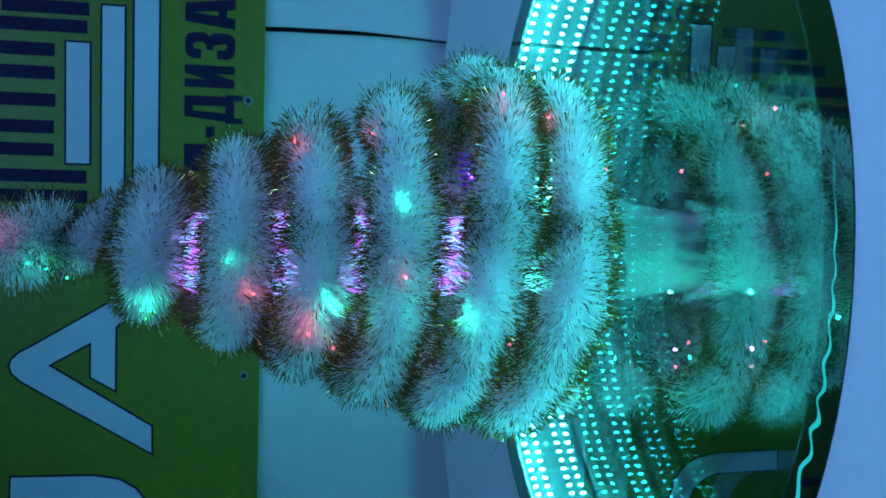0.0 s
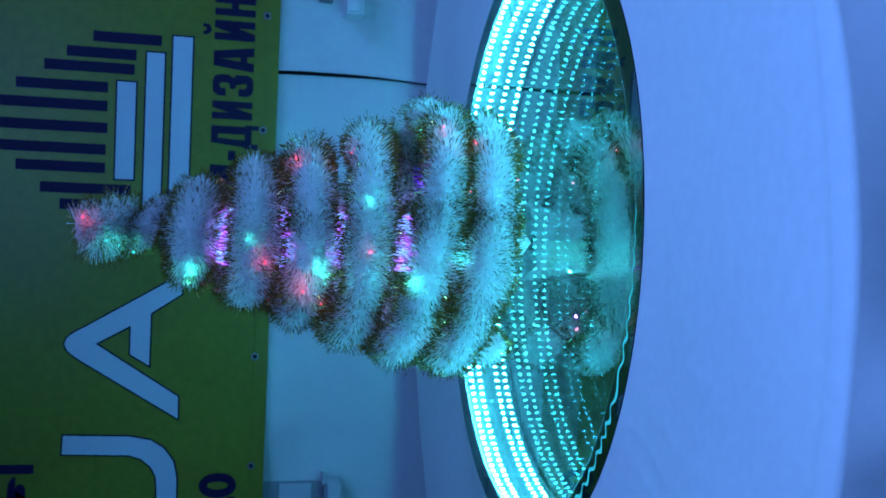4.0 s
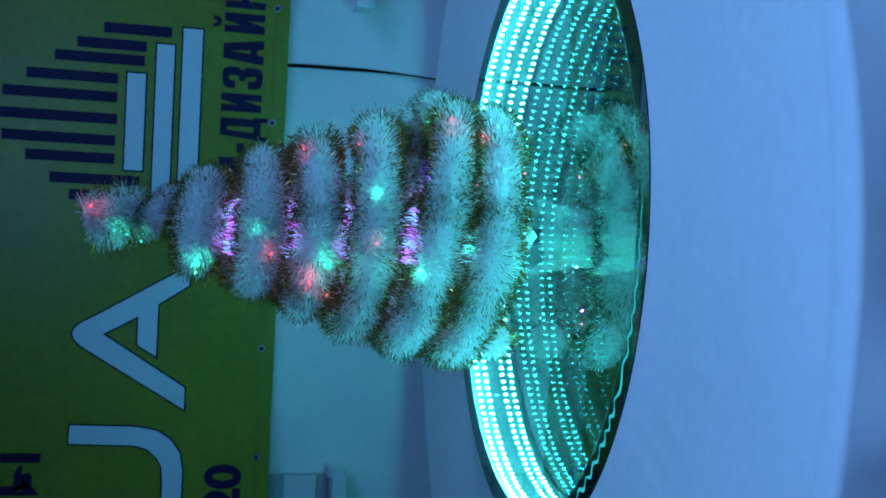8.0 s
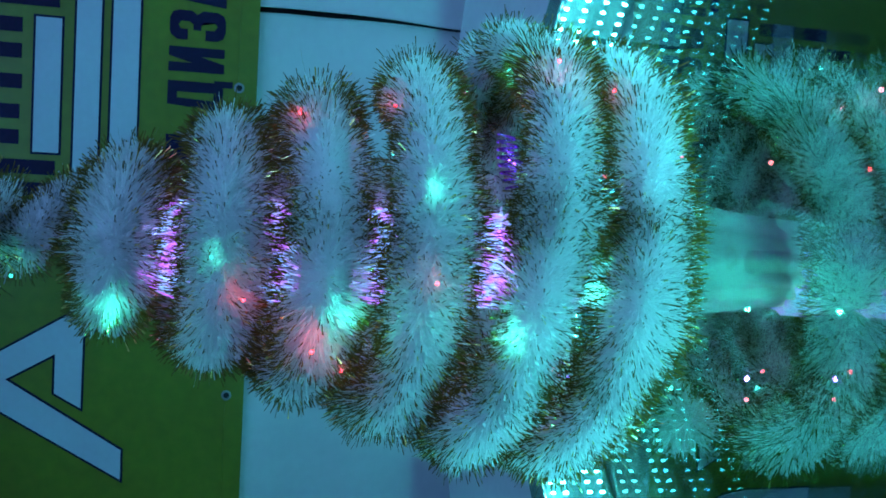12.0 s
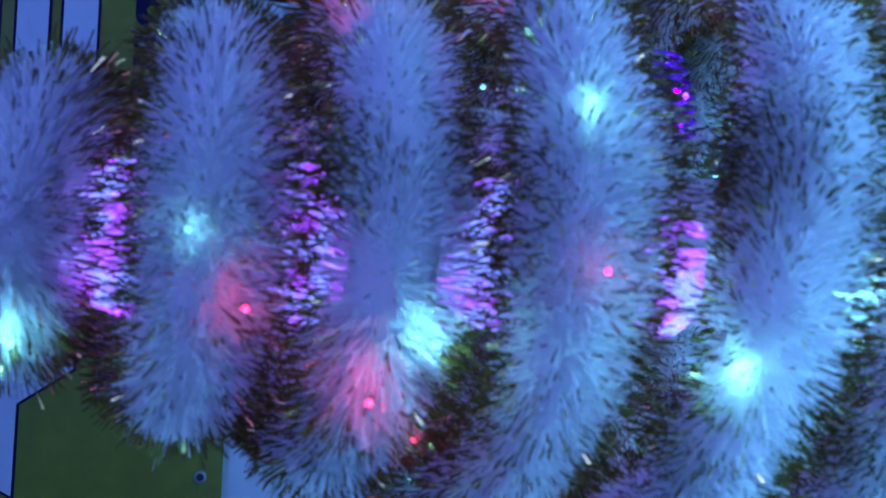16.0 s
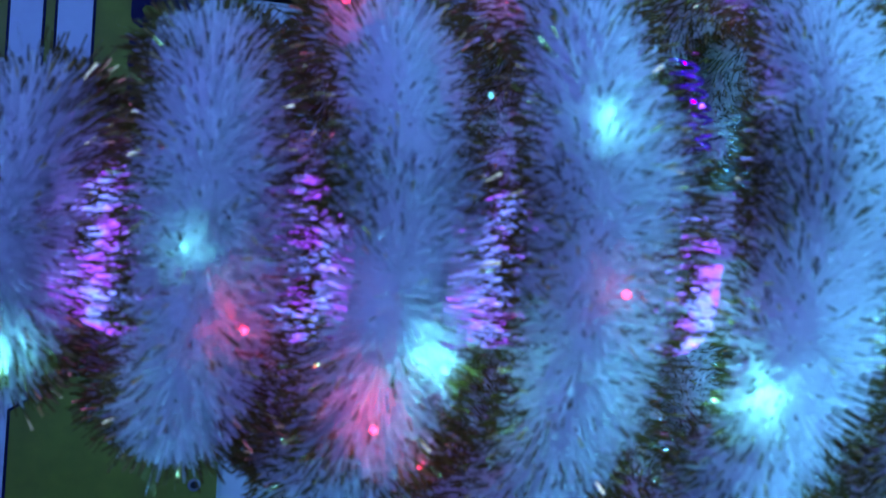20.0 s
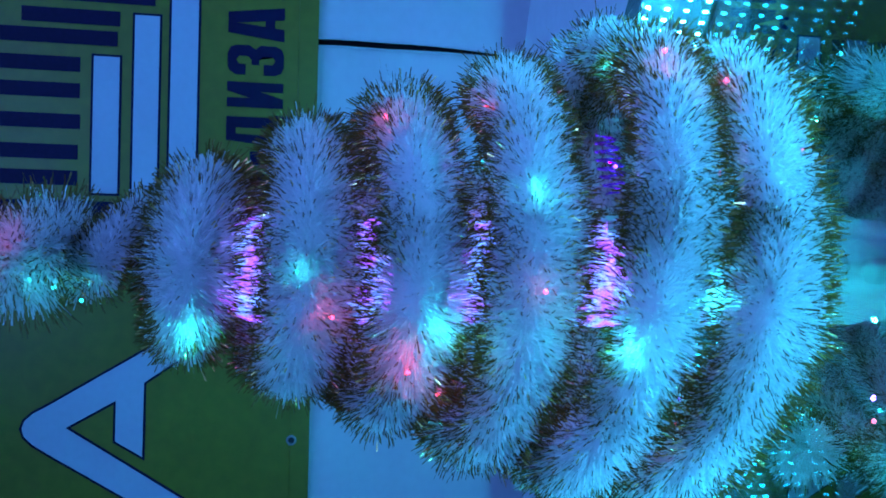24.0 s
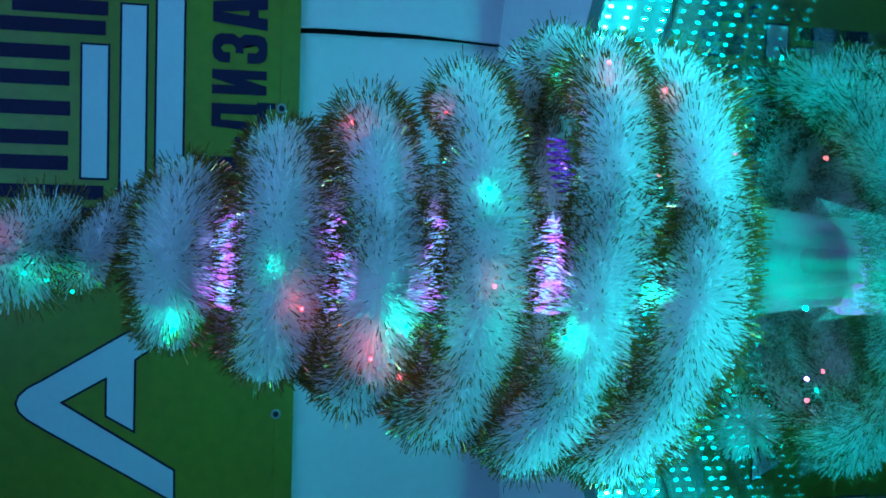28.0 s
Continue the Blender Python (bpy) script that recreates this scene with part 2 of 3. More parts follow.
def tube(points, radius, sides=6, closed=False):
    bm = bmesh.new()
    pts = [Vector(p) for p in points]
    rings = []
    n = len(pts)
    for i, p in enumerate(pts):
        d = (pts[min(i + 1, n - 1)] - pts[max(i - 1, 0)]).normalized()
        a = d.cross(Vector((0.13, 0.21, 0.97))).normalized()
        b = d.cross(a)
        rings.append([bm.verts.new(p + radius * (a * math.cos(2 * math.pi * k / sides) + b * math.sin(2 * math.pi * k / sides))) for k in range(sides)])
    for i in range(n - 1):
        for k in range(sides):
            bm.faces.new((rings[i][k], rings[i][(k + 1) % sides], rings[i + 1][(k + 1) % sides], rings[i + 1][k]))
    bm.faces.new(rings[0])
    bm.faces.new(rings[-1])
    return bm


def offset_poly(pts, d):
    p = np.array(pts)
    if np.sum(p[:, 0] * np.roll(p[:, 1], -1) - np.roll(p[:, 0], -1) * p[:, 1]) < 0:
        d = -d
    out = []
    for i in range(len(p)):
        a, b, c = p[i - 1], p[i], p[(i + 1) % len(p)]
        e, f = (b - a) / np.linalg.norm(b - a), (c - b) / np.linalg.norm(c - b)
        n1, n2 = np.array([e[1], -e[0]]), np.array([f[1], -f[0]])
        m = (n1 + n2) / max(np.linalg.norm(n1 + n2), 1e-6)
        out.append(tuple(b + m * d / max(m @ n1, 0.45)))
    return out


def plate(pts, y, thick=0.001):
    """A thin plate in the banner's plane, from its outline in x and z."""
    bm = bmesh.new()
    f = bm.faces.new([bm.verts.new((x, y, z)) for x, z in pts])
    ext = bmesh.ops.extrude_face_region(bm, geom=[f])
    bmesh.ops.translate(bm, verts=[v for v in ext["geom"] if isinstance(v, bmesh.types.BMVert)], vec=(0, thick, 0))
    bmesh.ops.recalc_face_normals(bm, faces=bm.faces)
    bmesh.ops.triangulate(bm, faces=[q for q in bm.faces if len(q.verts) > 4])
    return bm


def lettering(name, text, x0, z0, width, cap, y, material, parent, bold=0.02):
    cu = bpy.data.curves.new(name, "FONT")
    cu.body, cu.size, cu.offset, cu.extrude = text, 1.0, bold, 0.0
    tmp = new(name, cu)
    bpy.context.view_layer.update()
    me = bpy.data.meshes.new_from_object(tmp.evaluated_get(bpy.context.evaluated_depsgraph_get()))
    bpy.data.objects.remove(tmp)
    co = np.array([v.co[:] for v in me.vertices])
    lo, hi = co.min(0), co.max(0)
    for v in me.vertices:
        v.co = (x0 + (v.co.x - lo[0]) / (hi[0] - lo[0]) * width, y, z0 + (v.co.y - lo[1]) / (hi[1] - lo[1]) * cap)
    me.materials.append(material)
    ob = new(name, me)
    ob.parent = parent
    return ob


# ---- room ----
def slab(name, label, material, *sides):
    return tagged(mesh_ob(name, box(*sides), material), label, name.split("_")[0], kind="structure")


slab("floor", "plain grey floor of the hall", FLOOR, -3.2, 3.2, -4.2, 2.6, -0.28, -0.1804)
slab("ceiling", "plain pale ceiling of the hall", WALL, -3.2, 3.2, -4.2, 2.6, 3.0, 3.1)
slab("wall_north", "pale painted wall behind the screen", WALL, -3.2, 3.2, 2.5, 2.6, -0.1804, 3.0)
slab("wall_south", "pale painted wall of the hall", WALL, -3.2, 3.2, -4.3, -4.2, -0.1804, 3.0)
slab("wall_east", "pale painted wall of the hall", WALL, 3.2, 3.3, -4.2, 2.6, -0.1804, 3.0)
slab("wall_west", "pale painted wall of the hall", WALL, -3.3, -3.2, -4.2, 2.6, -0.1804, 3.0)


# ---- white fabric screen below and behind the banner ----
def screen_y(z):
    return 1.41 + 0.006 * math.sin(z * 3)


def swell(x, z):
    """The fabric comes forward to the banner's lower edge."""
    k, m = min(1, max(0, (z - 1.1) / 0.2)), min(1, max(0, (x + 0.95) / 0.2))
    return 0.042 * k * k * (3 - 2 * k) * m * m * (3 - 2 * m)


def seam_x(z):
    return 0.486 + 0.010 * math.sin(math.pi * min(1, max(0, (1.3 - z) / 0.52)))


def gap(z):
    return 0.0012 + 0.0042 * min(1, max(0, (z - 0.85) / 0.25))


ZS = [-0.17 + 2.79 * i / 70 for i in range(71)]


def screen_left(u, z):
    x = -2.2 + u * (seam_x(z) - gap(z) + 2.2)
    return (x, screen_y(z) - swell(x, z) + 0.012 * noise.noise((x * 1.7, z * 1.1, 3.1)) + 0.006 * math.exp(-((u - 1) / 0.02) ** 2), z)


def screen_right(u, z):
    x = seam_x(z) + gap(z) + u * 1.7
    return (x, screen_y(z) - swell(x, z) - 0.004 - 0.007 * math.exp(-(u / 0.03) ** 2) + 0.01 * noise.noise((x * 1.7, z * 1.1, 7.7)), z)


us = [i / 60 for i in range(61)]
for side, f, label in ((-1, screen_left, "white fabric panel hanging behind the table and the tree"), (1, screen_right, "white fabric panel meeting its neighbour at a dark slit")):
    screen = tagged(new("fabric_screen"), label, "screen", "fabric screens")
    part("panel", grid(us, ZS, f), SCREEN_CLOTH, screen, smooth=True)
    part("stitched_edge", tube([Vector(f(1 if side < 0 else 0, z)) - Vector((-side * 0.003, 0.002, 0)) for z in ZS], 0.003, 6), SCREEN_CLOTH, screen, smooth=True)
    part("top_rod", tube([(side * 1.0 + 0.4 - 1.0, 1.412, 2.62), (side * 1.0 + 0.4 + 1.0, 1.412, 2.62)], 0.012, 10), PLASTIC, screen)
# A near-black sheet stands in for the shade inside the slit.
ob = tagged(mesh_ob("slit_shade", grid([0, 1], ZS, lambda u, z: (0.36 + 0.24 * u, screen_y(z) - swell(0.4, z) + 0.045, z)), DARK), "near-black sheet added behind the slit as its shade", "backing", kind="structure")

# ---- banner ----
BY = 1.335
banner = tagged(new("banner"), "lime green vinyl banner with navy and white print behind the tree", "banner")
part("sheet", box(-1.75, 0.98, BY, BY + 0.002, 1.305, 2.55), BANNER, banner, "lime green glossy vinyl sheet")
part("hem", box(-1.75, 0.98, BY - 0.0035, BY - 0.0005, 1.305, 1.352, 0.0008), BANNER, banner, "folded lower hem")
hem_y = BY - 0.006
for x in (0.671, 0.281, -0.11, -0.504, -0.889, -1.28):
    e = part("eyelet", lathe([(0.0075, -0.0015), (0.013, -0.001), (0.013, 0.001), (0.0075, 0.0015)], 16), STEEL, banner)
    e.matrix_basis = pose(x, hem_y, 1.349, 90)
    # The hole is filled by a near-black disc, its shade put in the colour.
    h = part("eyelet_shade_disc", lathe([(0.0001, -0.0008), (0.0075, -0.0008), (0.0075, 0.0008), (0.0001, 0.0008)], 12), DARK, banner)
    h.matrix_basis = pose(x, hem_y, 1.349, 90)

PRINT = BY - 0.002
heads = (1.913, 1.995, 2.064, 2.15, 2.222, 2.29, 2.22, 2.145, 2.068, 2.005, 1.92)
feet = (1.694, 1.774, 1.779, 1.862, 1.862, 1.86, 1.864, 1.864, 1.78, 1.778, 1.70)
for i, (top, foot) in enumerate(zip(heads, feet)):
    x = (0.56, 0.506, 0.458, 0.393, 0.331, 0.258, 0.186, 0.125, 0.054, 0.0, -0.05)[i]
    part("printed_column", plate([(x - 0.0175, foot), (x + 0.0175, foot), (x + 0.0175, top), (x - 0.0175, top)], PRINT), NAVY, banner)


def outlined(name, pts):
    rim = part(name + "_outline", plate(offset_poly(pts, 0.0055), PRINT), NAVY, banner)
    part(name, plate(pts, PRINT - 0.0022), PALE, banner)


outlined("printed_step", [(0.091, 1.773), (0.415, 1.773), (0.415, 1.832), (0.091, 1.832)])
outlined("printed_step", [(-0.01, 1.683), (0.518, 1.683), (0.518, 1.74), (-0.01, 1.74)])
outlined("printed_step", [(-0.07, 1.593), (0.578, 1.593), (0.578, 1.656), (-0.07, 1.656)])
outlined("printed_letter", [(-0.226, 1.606), (-0.413, 1.917), (-0.432, 1.952), (-0.45, 1.971), (-0.468, 1.977), (-0.487, 1.971), (-0.506, 1.952), (-0.529, 1.917),
                            (-0.722, 1.603), (-0.646, 1.604), (-0.467, 1.879), (-0.403, 1.766), (-0.501, 1.766), (-0.539, 1.703), (-0.36, 1.702), (-0.291, 1.602)])
arm_out = [(-0.78, 1.974), (-0.784, 1.76), (-0.797, 1.69), (-0.826, 1.645), (-0.872, 1.612), (-0.932, 1.6)]
arm_in = [(-0.973, 1.665), (-0.925, 1.669), (-0.892, 1.685), (-0.862, 1.718), (-0.848, 1.76), (-0.843, 1.977)]
MID = -1.06
outlined("printed_letter", arm_out + [(2 * MID - x, z) for x, z in reversed(arm_out)] + [(2 * MID - x, z) for x, z in reversed(arm_in)] + arm_in)
STEM = 0.37
GLYPHS = {
    "Д": [[(0, 0), (1, 0), (1, 0.17), (0, 0.17)], [(0, -0.17), (0.2, -0.17), (0.2, 0), (0, 0)], [(0.8, -0.17), (1, -0.17), (1, 0), (0.8, 0)],
          [(0.06, 0.17), (0.36, 0.17), (0.42, 0.83), (0.18, 0.83)], [(0.6, 0.17), (0.93, 0.17), (0.93, 0.83), (0.6, 0.83)], [(0.18, 0.83), (0.93, 0.83), (0.93, 1), (0.2, 1)]],
    "И": [[(0, 0), (STEM, 0), (STEM, 1), (0, 1)], [(1 - STEM, 0), (1, 0), (1, 1), (1 - STEM, 1)], [(STEM, 0), (1 - STEM, 0.42), (1 - STEM, 1), (STEM, 0.58)]],
    "З": [[(0, 0.68), (0.36, 0.68), (0.36, 0.8), (0.3, 1), (0.14, 0.97), (0, 0.86)], [(0.36, 0.8), (0.5, 0.85), (0.63, 0.8), (0.72, 1), (0.3, 1)],
          [(0.63, 0.8), (0.63, 0.64), (0.86, 0.51), (1, 0.62), (1, 0.84), (0.92, 0.95), (0.72, 1)], [(0.34, 0.44), (0.52, 0.44), (0.86, 0.51), (0.63, 0.64), (0.52, 0.58), (0.34, 0.58)],
          [(0.63, 0.38), (0.63, 0.2), (0.7, 0), (0.9, 0.04), (1, 0.15), (1, 0.42), (0.86, 0.51), (0.52, 0.44)], [(0.36, 0.2), (0.3, 0), (0.7, 0), (0.63, 0.2), (0.5, 0.15)],
          [(0, 0.36), (0, 0.15), (0.1, 0.04), (0.3, 0), (0.36, 0.2), (0.36, 0.36)]],
    "А": [[(0, 0), (0.36, 0), (0.5, 0.84), (0.5, 1), (0.2, 1)], [(1, 0), (0.8, 1), (0.5, 1), (0.5, 0.84), (0.64, 0)], [(0.385, 0.17), (0.615, 0.17), (0.585, 0.34), (0.415, 0.34)]],
    "Н": [[(0, 0), (STEM, 0), (STEM, 1), (0, 1)], [(1 - STEM, 0), (1, 0), (1, 1), (1 - STEM, 1)], [(STEM, 0.42), (1 - STEM, 0.42), (1 - STEM, 0.6), (STEM, 0.6)]],
    "breve": [[(0.22, 1.28), (0.24, 1.16), (0.36, 1.08), (0.64, 1.08), (0.76, 1.16), (0.78, 1.28), (0.62, 1.28), (0.58, 1.2), (0.42, 1.2), (0.38, 1.28)]],
}


def glyph(name, kinds, x0, x1, z0, cap):
    bm = bmesh.new()
    for kind in kinds:
        for poly in GLYPHS[kind]:
            bm.faces.new([bm.verts.new((x0 + u * (x1 - x0), PRINT, z0 + w * cap)) for u, w in poly])
    bmesh.ops.triangulate(bm, faces=[q for q in bm.faces if len(q.verts) > 4], ngon_method="EAR_CLIP")
    return part(name, bm, NAVY, banner)


for kinds, x0, x1 in ((("Д",), 0.214, 0.294), (("И",), 0.312, 0.373), (("З",), 0.391, 0.463), (("А",), 0.475, 0.558), (("И", "breve"), 0.579, 0.645), (("Н",), 0.662, 0.727)):
    glyph("printed_letter", kinds, x0, x1, 1.388, 0.135)
part("printed_hyphen", plate([(0.172, 1.44), (0.205, 1.44), (0.205, 1.465), (0.172, 1.465)], PRINT), NAVY, banner)
part("printed_bar", plate([(0.08, 1.388), (0.155, 1.388), (0.155, 1.523), (0.08, 1.523)], PRINT), NAVY, banner)
lettering("printed_number", "20", -1.085, 1.398, 0.17, 0.127, PRINT, NAVY, banner, 0.04)
lettering("printed_letter", "Ы", -1.02, 2.064, 0.143, 0.128, PRINT, NAVY, banner, 0.04)
part("printed_line", plate([(-1.6, 2.07), (-1.06, 2.07), (-1.06, 2.19), (-1.6, 2.19)], PRINT), NAVY, banner)


# ---- fixtures on the screen ----
def bracket(name, label, sign, x, z):
    b = tagged(new(name), label, "bracket")
    part("block", box(-0.068, 0.09, -0.05, 0.06, -0.032, 0.03, 0.004), PLASTIC, b)
    part("lip", box(-0.06, 0.09, -0.066, -0.0505, -0.012, 0.03, 0.002), PLASTIC, b)
    part("dark_rail", box(-0.02, 0.2, 0.02, 0.065, 0.07, 0.12, 0.003), FLOOR, b, "dark rail above the bracket")
    part("stem", box(0.03, 0.07, 0.03, 0.064, 0.0305, 0.0695, 0.001), PLASTIC, b)
    b.location = (x, screen_y(z) - 0.06, z)
    return b


bracket("wall_bracket", "white plastic bracket on the screen, casting a soft shadow", 1, 0.765, 1.052)
frame_thing = tagged(new("pale_frame"), "pale boxed frame with a jutting post, standing against the screen", "frame")
# The recess is a flat plate; a darker grey stands for its shade.
part("recess_plate", box(-1.5, -0.967, 1.397, 1.402, 1.09, 1.30), SHADE, frame_thing, "flat grey plate, the recess's shade put in its colour")
part("panel", box(-1.5, -0.973, 1.385, 1.396, 1.13, 1.245, 0.002), WALL, frame_thing)
part("post", box(-1.5, -0.948, 1.27, 1.402, 1.036, 1.084, 0.004), WALL, frame_thing)
part("catch", box(-0.967, -0.93, 1.34, 1.402, 1.0845, 1.095, 0.002), WALL, frame_thing)

# ---- table with white cloth ----
TZ = 0.785
TCX, TCY, TR = 0.0, 0.0, 1.15


CREASES = [((-0.29, -0.62), (-0.36, -0.78)), ((-0.34, -0.6), (-0.43, -0.8)), ((-0.15, -0.78), (-0.2, -0.92)), ((-0.25, -0.68), (-0.31, -0.82)), ((0.16, -0.7), (0.05, -0.8)), ((0.08, -0.68), (-0.02, -0.76))]


def creases(x, y):
    """Low pressed folds in the cloth beside the mirror."""
    h = 0
    for (ax, ay), (bx, by) in CREASES:
        dx, dy = bx - ax, by - ay
        n = math.hypot(dx, dy)
        s = ((x - ax) * dx + (y - ay) * dy) / n / n
        if -0.3 < s < 1.3:
            d = ((x - ax) * dy - (y - ay) * dx) / n
            h += 0.0022 * math.exp(-(d / 0.009) ** 2) * max(0, 1 - abs(2 * s - 1) ** 3 / 2.2)
    return h


def cloth_point(u, v):
    """u round the table, v from the mirror's hole over the top and down the side."""
    a = 2 * math.pi * u
    c, s = math.cos(a), math.sin(a)
    w = min(1, max(0, (s + 0.5) / 1.0))
    w = w * w * (3 - 2 * w)
    ex, ey = (1 - w) * (-0.08 + TR * c) + w * (0.05 + 1.345 * c), (1 - w) * (-0.04 + TR * s) + w * (0.05 + 1.345 * s)
    if v < 0.5:
        k = v / 0.5
        x0, y0 = DX + (RIM - 0.0015) * c, DY + RIM_OFF + (RIM - 0.0015) * s
        x1, y1 = ex - 0.012 * c, ey - 0.012 * s
        x, y = x0 + (x1 - x0) * k, y0 + (y1 - y0) * k
        wr = 0.008 * noise.noise((x * 2.4, y * 2.4, 1.3)) + 0.0025 * math.sin(a * 17 + 3 * math.sin(a * 3)) * math.exp(-k * 3) + 0.0022 * noise.noise((x * 6, y * 9, 4.2)) + 0.0016 * abs(noise.noise((x * 3 + y * 5, y * 2, 8.2)))
        return (x, y, TZ + wr * min(1, max(0, (k - 0.08) / 0.1)) + 0.0105 * math.exp(-(k / 0.1) ** 2) + creases(x, y) + 0.009 * math.exp(-((k - 0.983) / 0.011) ** 2))
    k = (v - 0.5) / 0.5
    if k < 0.1:
        b = k / 0.1 * math.pi / 2
        r = 0.012 * math.sin(b) - 0.012
        return (ex + r * c, ey + r * s, TZ - 0.012 + 0.012 * math.cos(b))
    q = (k - 0.1) / 0.9
    fold = 0.5 + 0.5 * math.sin(a * 24 + 2.2 * math.sin(a * 7) + 0.7)
    r = min(0.13 if s < 0.3 else 0.01, (-0.015 + 0.19 * fold) * q ** 0.7) - 0.03 * q
    return (ex + r * c, ey + r * s, TZ - 0.012 - 0.9 * q)


DX, DY, RIM, RIM_OFF = -0.003, 0.055, 0.6945, -0.004
vs = [0.5 * i / 40 for i in range(40)] + [0.5 + 0.05 * i / 8 for i in range(8)] + [0.55 + 0.45 * i / 30 for i in range(31)]
tablecloth = tagged(mesh_ob("tablecloth", grid([i / 480 for i in range(481)], vs, cloth_point), WHITE_CLOTH, smooth=True), "white twill tablecloth with hanging folds on the round table", "tablecloth")
table = tagged(new("table"), "round table hidden under the white cloth", "table")
bm = lathe([(0.70, 0.73), (TR - 0.02, 0.73), (TR - 0.02, 0.775), (0.70, 0.775)], 96)
part("tabletop", bm, PLASTIC, table).location = (TCX, TCY, 0)
bm = lathe([(0.01, 0.69), (0.75, 0.69), (0.75, 0.715), (0.01, 0.715)], 64)
part("shelf", bm, PLASTIC, table).location = (TCX, TCY, 0)
for a in (45, 135, 225, 315):
    x, y = TCX + 0.72 * math.cos(radians(a)), TCY + 0.72 * math.sin(radians(a))
    part("leg", box(x - 0.03, x + 0.03, y - 0.03, y + 0.03, -0.1804, 0.73), PLASTIC, table)

# ---- infinity mirror ----
mirror = tagged(new("infinity_mirror"), "round black-rimmed infinity mirror with cyan lights, lying on the cloth", "mirror")
mirror.location = (DX, DY, 0)
INNER, GLASS, DEEP = 0.650, 0.7985, 0.0735
OFF = -0.013
OPEN, OPEN_OFF = 0.641, -0.004
ring = lathe([(INNER, 0.792), (INNER + 0.003, 0.7875), (RIM - 0.004, 0.7875), (RIM - 0.001, 0.790), (RIM - 0.001, 0.7965), (RIM - 0.0015, GLASS - 0.0008), (INNER + 0.004, GLASS - 0.0008), (INNER, GLASS - 0.0014)], 200)
for v in ring.verts:
    r = math.hypot(v.co.x, v.co.y)
    if r < INNER + 0.01:
        v.co.x *= OPEN / INNER
        v.co.y = v.co.y * OPEN / INNER + OPEN_OFF
    else:
        v.co.y += RIM_OFF
part("rim", ring, BLACK, mirror, "glossy black rim")
part("drum", lathe([(INNER + 0.0005, 0.7905), (INNER + 0.0005, GLASS - DEEP), (INNER + 0.006, GLASS - DEEP), (INNER + 0.006, 0.7868)], 200), STRIP, mirror, "dark inner wall").location.y = OFF
bm = bmesh.new()
bmesh.ops.create_circle(bm, cap_ends=True, radius=INNER, segments=200, matrix=Matrix.Translation((0, 0, GLASS - DEEP)))
part("back_mirror", bm, MIRROR, mirror, "silver mirror at the bottom").location.y = OFF
bm = bmesh.new()
bmesh.ops.create_circle(bm, cap_ends=True, radius=RIM, segments=200, matrix=Matrix.Translation((0, 0, GLASS)))
part("glass", bm, TINTED, mirror, "tinted glass top").location.y = RIM_OFF
bm = bmesh.new()
bmesh.ops.create_circle(bm, cap_ends=True, radius=RIM - 0.0005, segments=200, matrix=Matrix.Translation((0, 0, GLASS - 0.0005)))
part("mirror_film", bm, FILM, mirror, "half-silvered film under the glass").location.y = RIM_OFF


def leak_point(u, v):
    a = math.radians(-176 + 98 * u)
    beat = u * 98 / 4.0 * 2 * math.pi + 1.6 * math.sin(u * 23) + 0.9 * math.sin(u * 41 + 1)
    fade = min(1, u / 0.1) * min(1, (1 - u) / 0.35 + 0.12)
    wide = 0.0022 + 0.0021 * (0.5 + 0.5 * math.sin(beat * 0.5 + 2.1 * u * 9)) + 0.0008 * math.sin(beat + 0.9)
    r = 0.6655 + 0.0058 * fade * (math.sin(beat) + 0.06 * math.sin(2 * beat + 1.2)) + wide * fade * (v - 0.5) * 2
    return (r * math.cos(a), r * math.sin(a) - 0.002, GLASS - 0.0003)


# The leaked light is drawn as a ribbon that glows by itself.
part("light_leak", grid([i / 900 for i in range(901)], [0, 1], leak_point), LEAK_GLOW, mirror, "wavy glowing ribbon in place of light leaking under the glass")
bm = box(-0.0014, 0.0014, -0.0022, 0.0022, -0.0042, 0.0042, 0.0009)
led_mesh = bpy.data.meshes.new("led")
bm.to_mesh(led_mesh)
bm.free()
led_mesh.materials.append(LED_GLOW)
LEDS = 186
# The upper strip is the real one; the lower stands in for its reflection.
for side in (-1, 1):
    pts = []
    spots = []
    for i in range(LEDS + 1):
        a = 2 * math.pi * i / LEDS
        d = 0.0125 + 0.006 * (0.5 + 0.5 * math.tanh(3 * math.cos(a)))
        z = GLASS - DEEP / 2 - side * d
        pts.append((math.cos(a) * (INNER - 0.0006), math.sin(a) * (INNER - 0.0006), z))
        spots.append((a, z))
    bm = bmesh.new()
    low = [bm.verts.new((x, y, z - 0.004)) for x, y, z in pts]
    top = [bm.verts.new((x, y, z + 0.004)) for x, y, z in pts]
    for i in range(LEDS):
        bm.faces.new((low[i], top[i], top[i + 1], low[i + 1]))
    strip = part("led_strip", bm, TAPE, mirror, "white strip of small lights; the lower one stands in for a reflection")
    strip.location.y = OFF
    for a, z in spots[:-1]:
        led = new("led", led_mesh)
        led.parent = strip
        led.matrix_basis = pose((INNER - 0.0022) * math.cos(a), (INNER - 0.0022) * math.sin(a), z, 0, 0, math.degrees(a))

# ---- tree ----
AX, AY = -0.02, 0.06
TREE = tagged(new("tinsel_tree"), "spiral tree of gold-tipped white tinsel round a lit film column", "christmas tree")
TREE.location = (AX, AY, 0)
bm = lathe([(0.002, 1.0), (0.05, 1.0)] + [(0.063, 1.006 + 0.0058 * i) for i in range(80)] + [(0.034, 1.54), (0.002, 1.56)], 72)
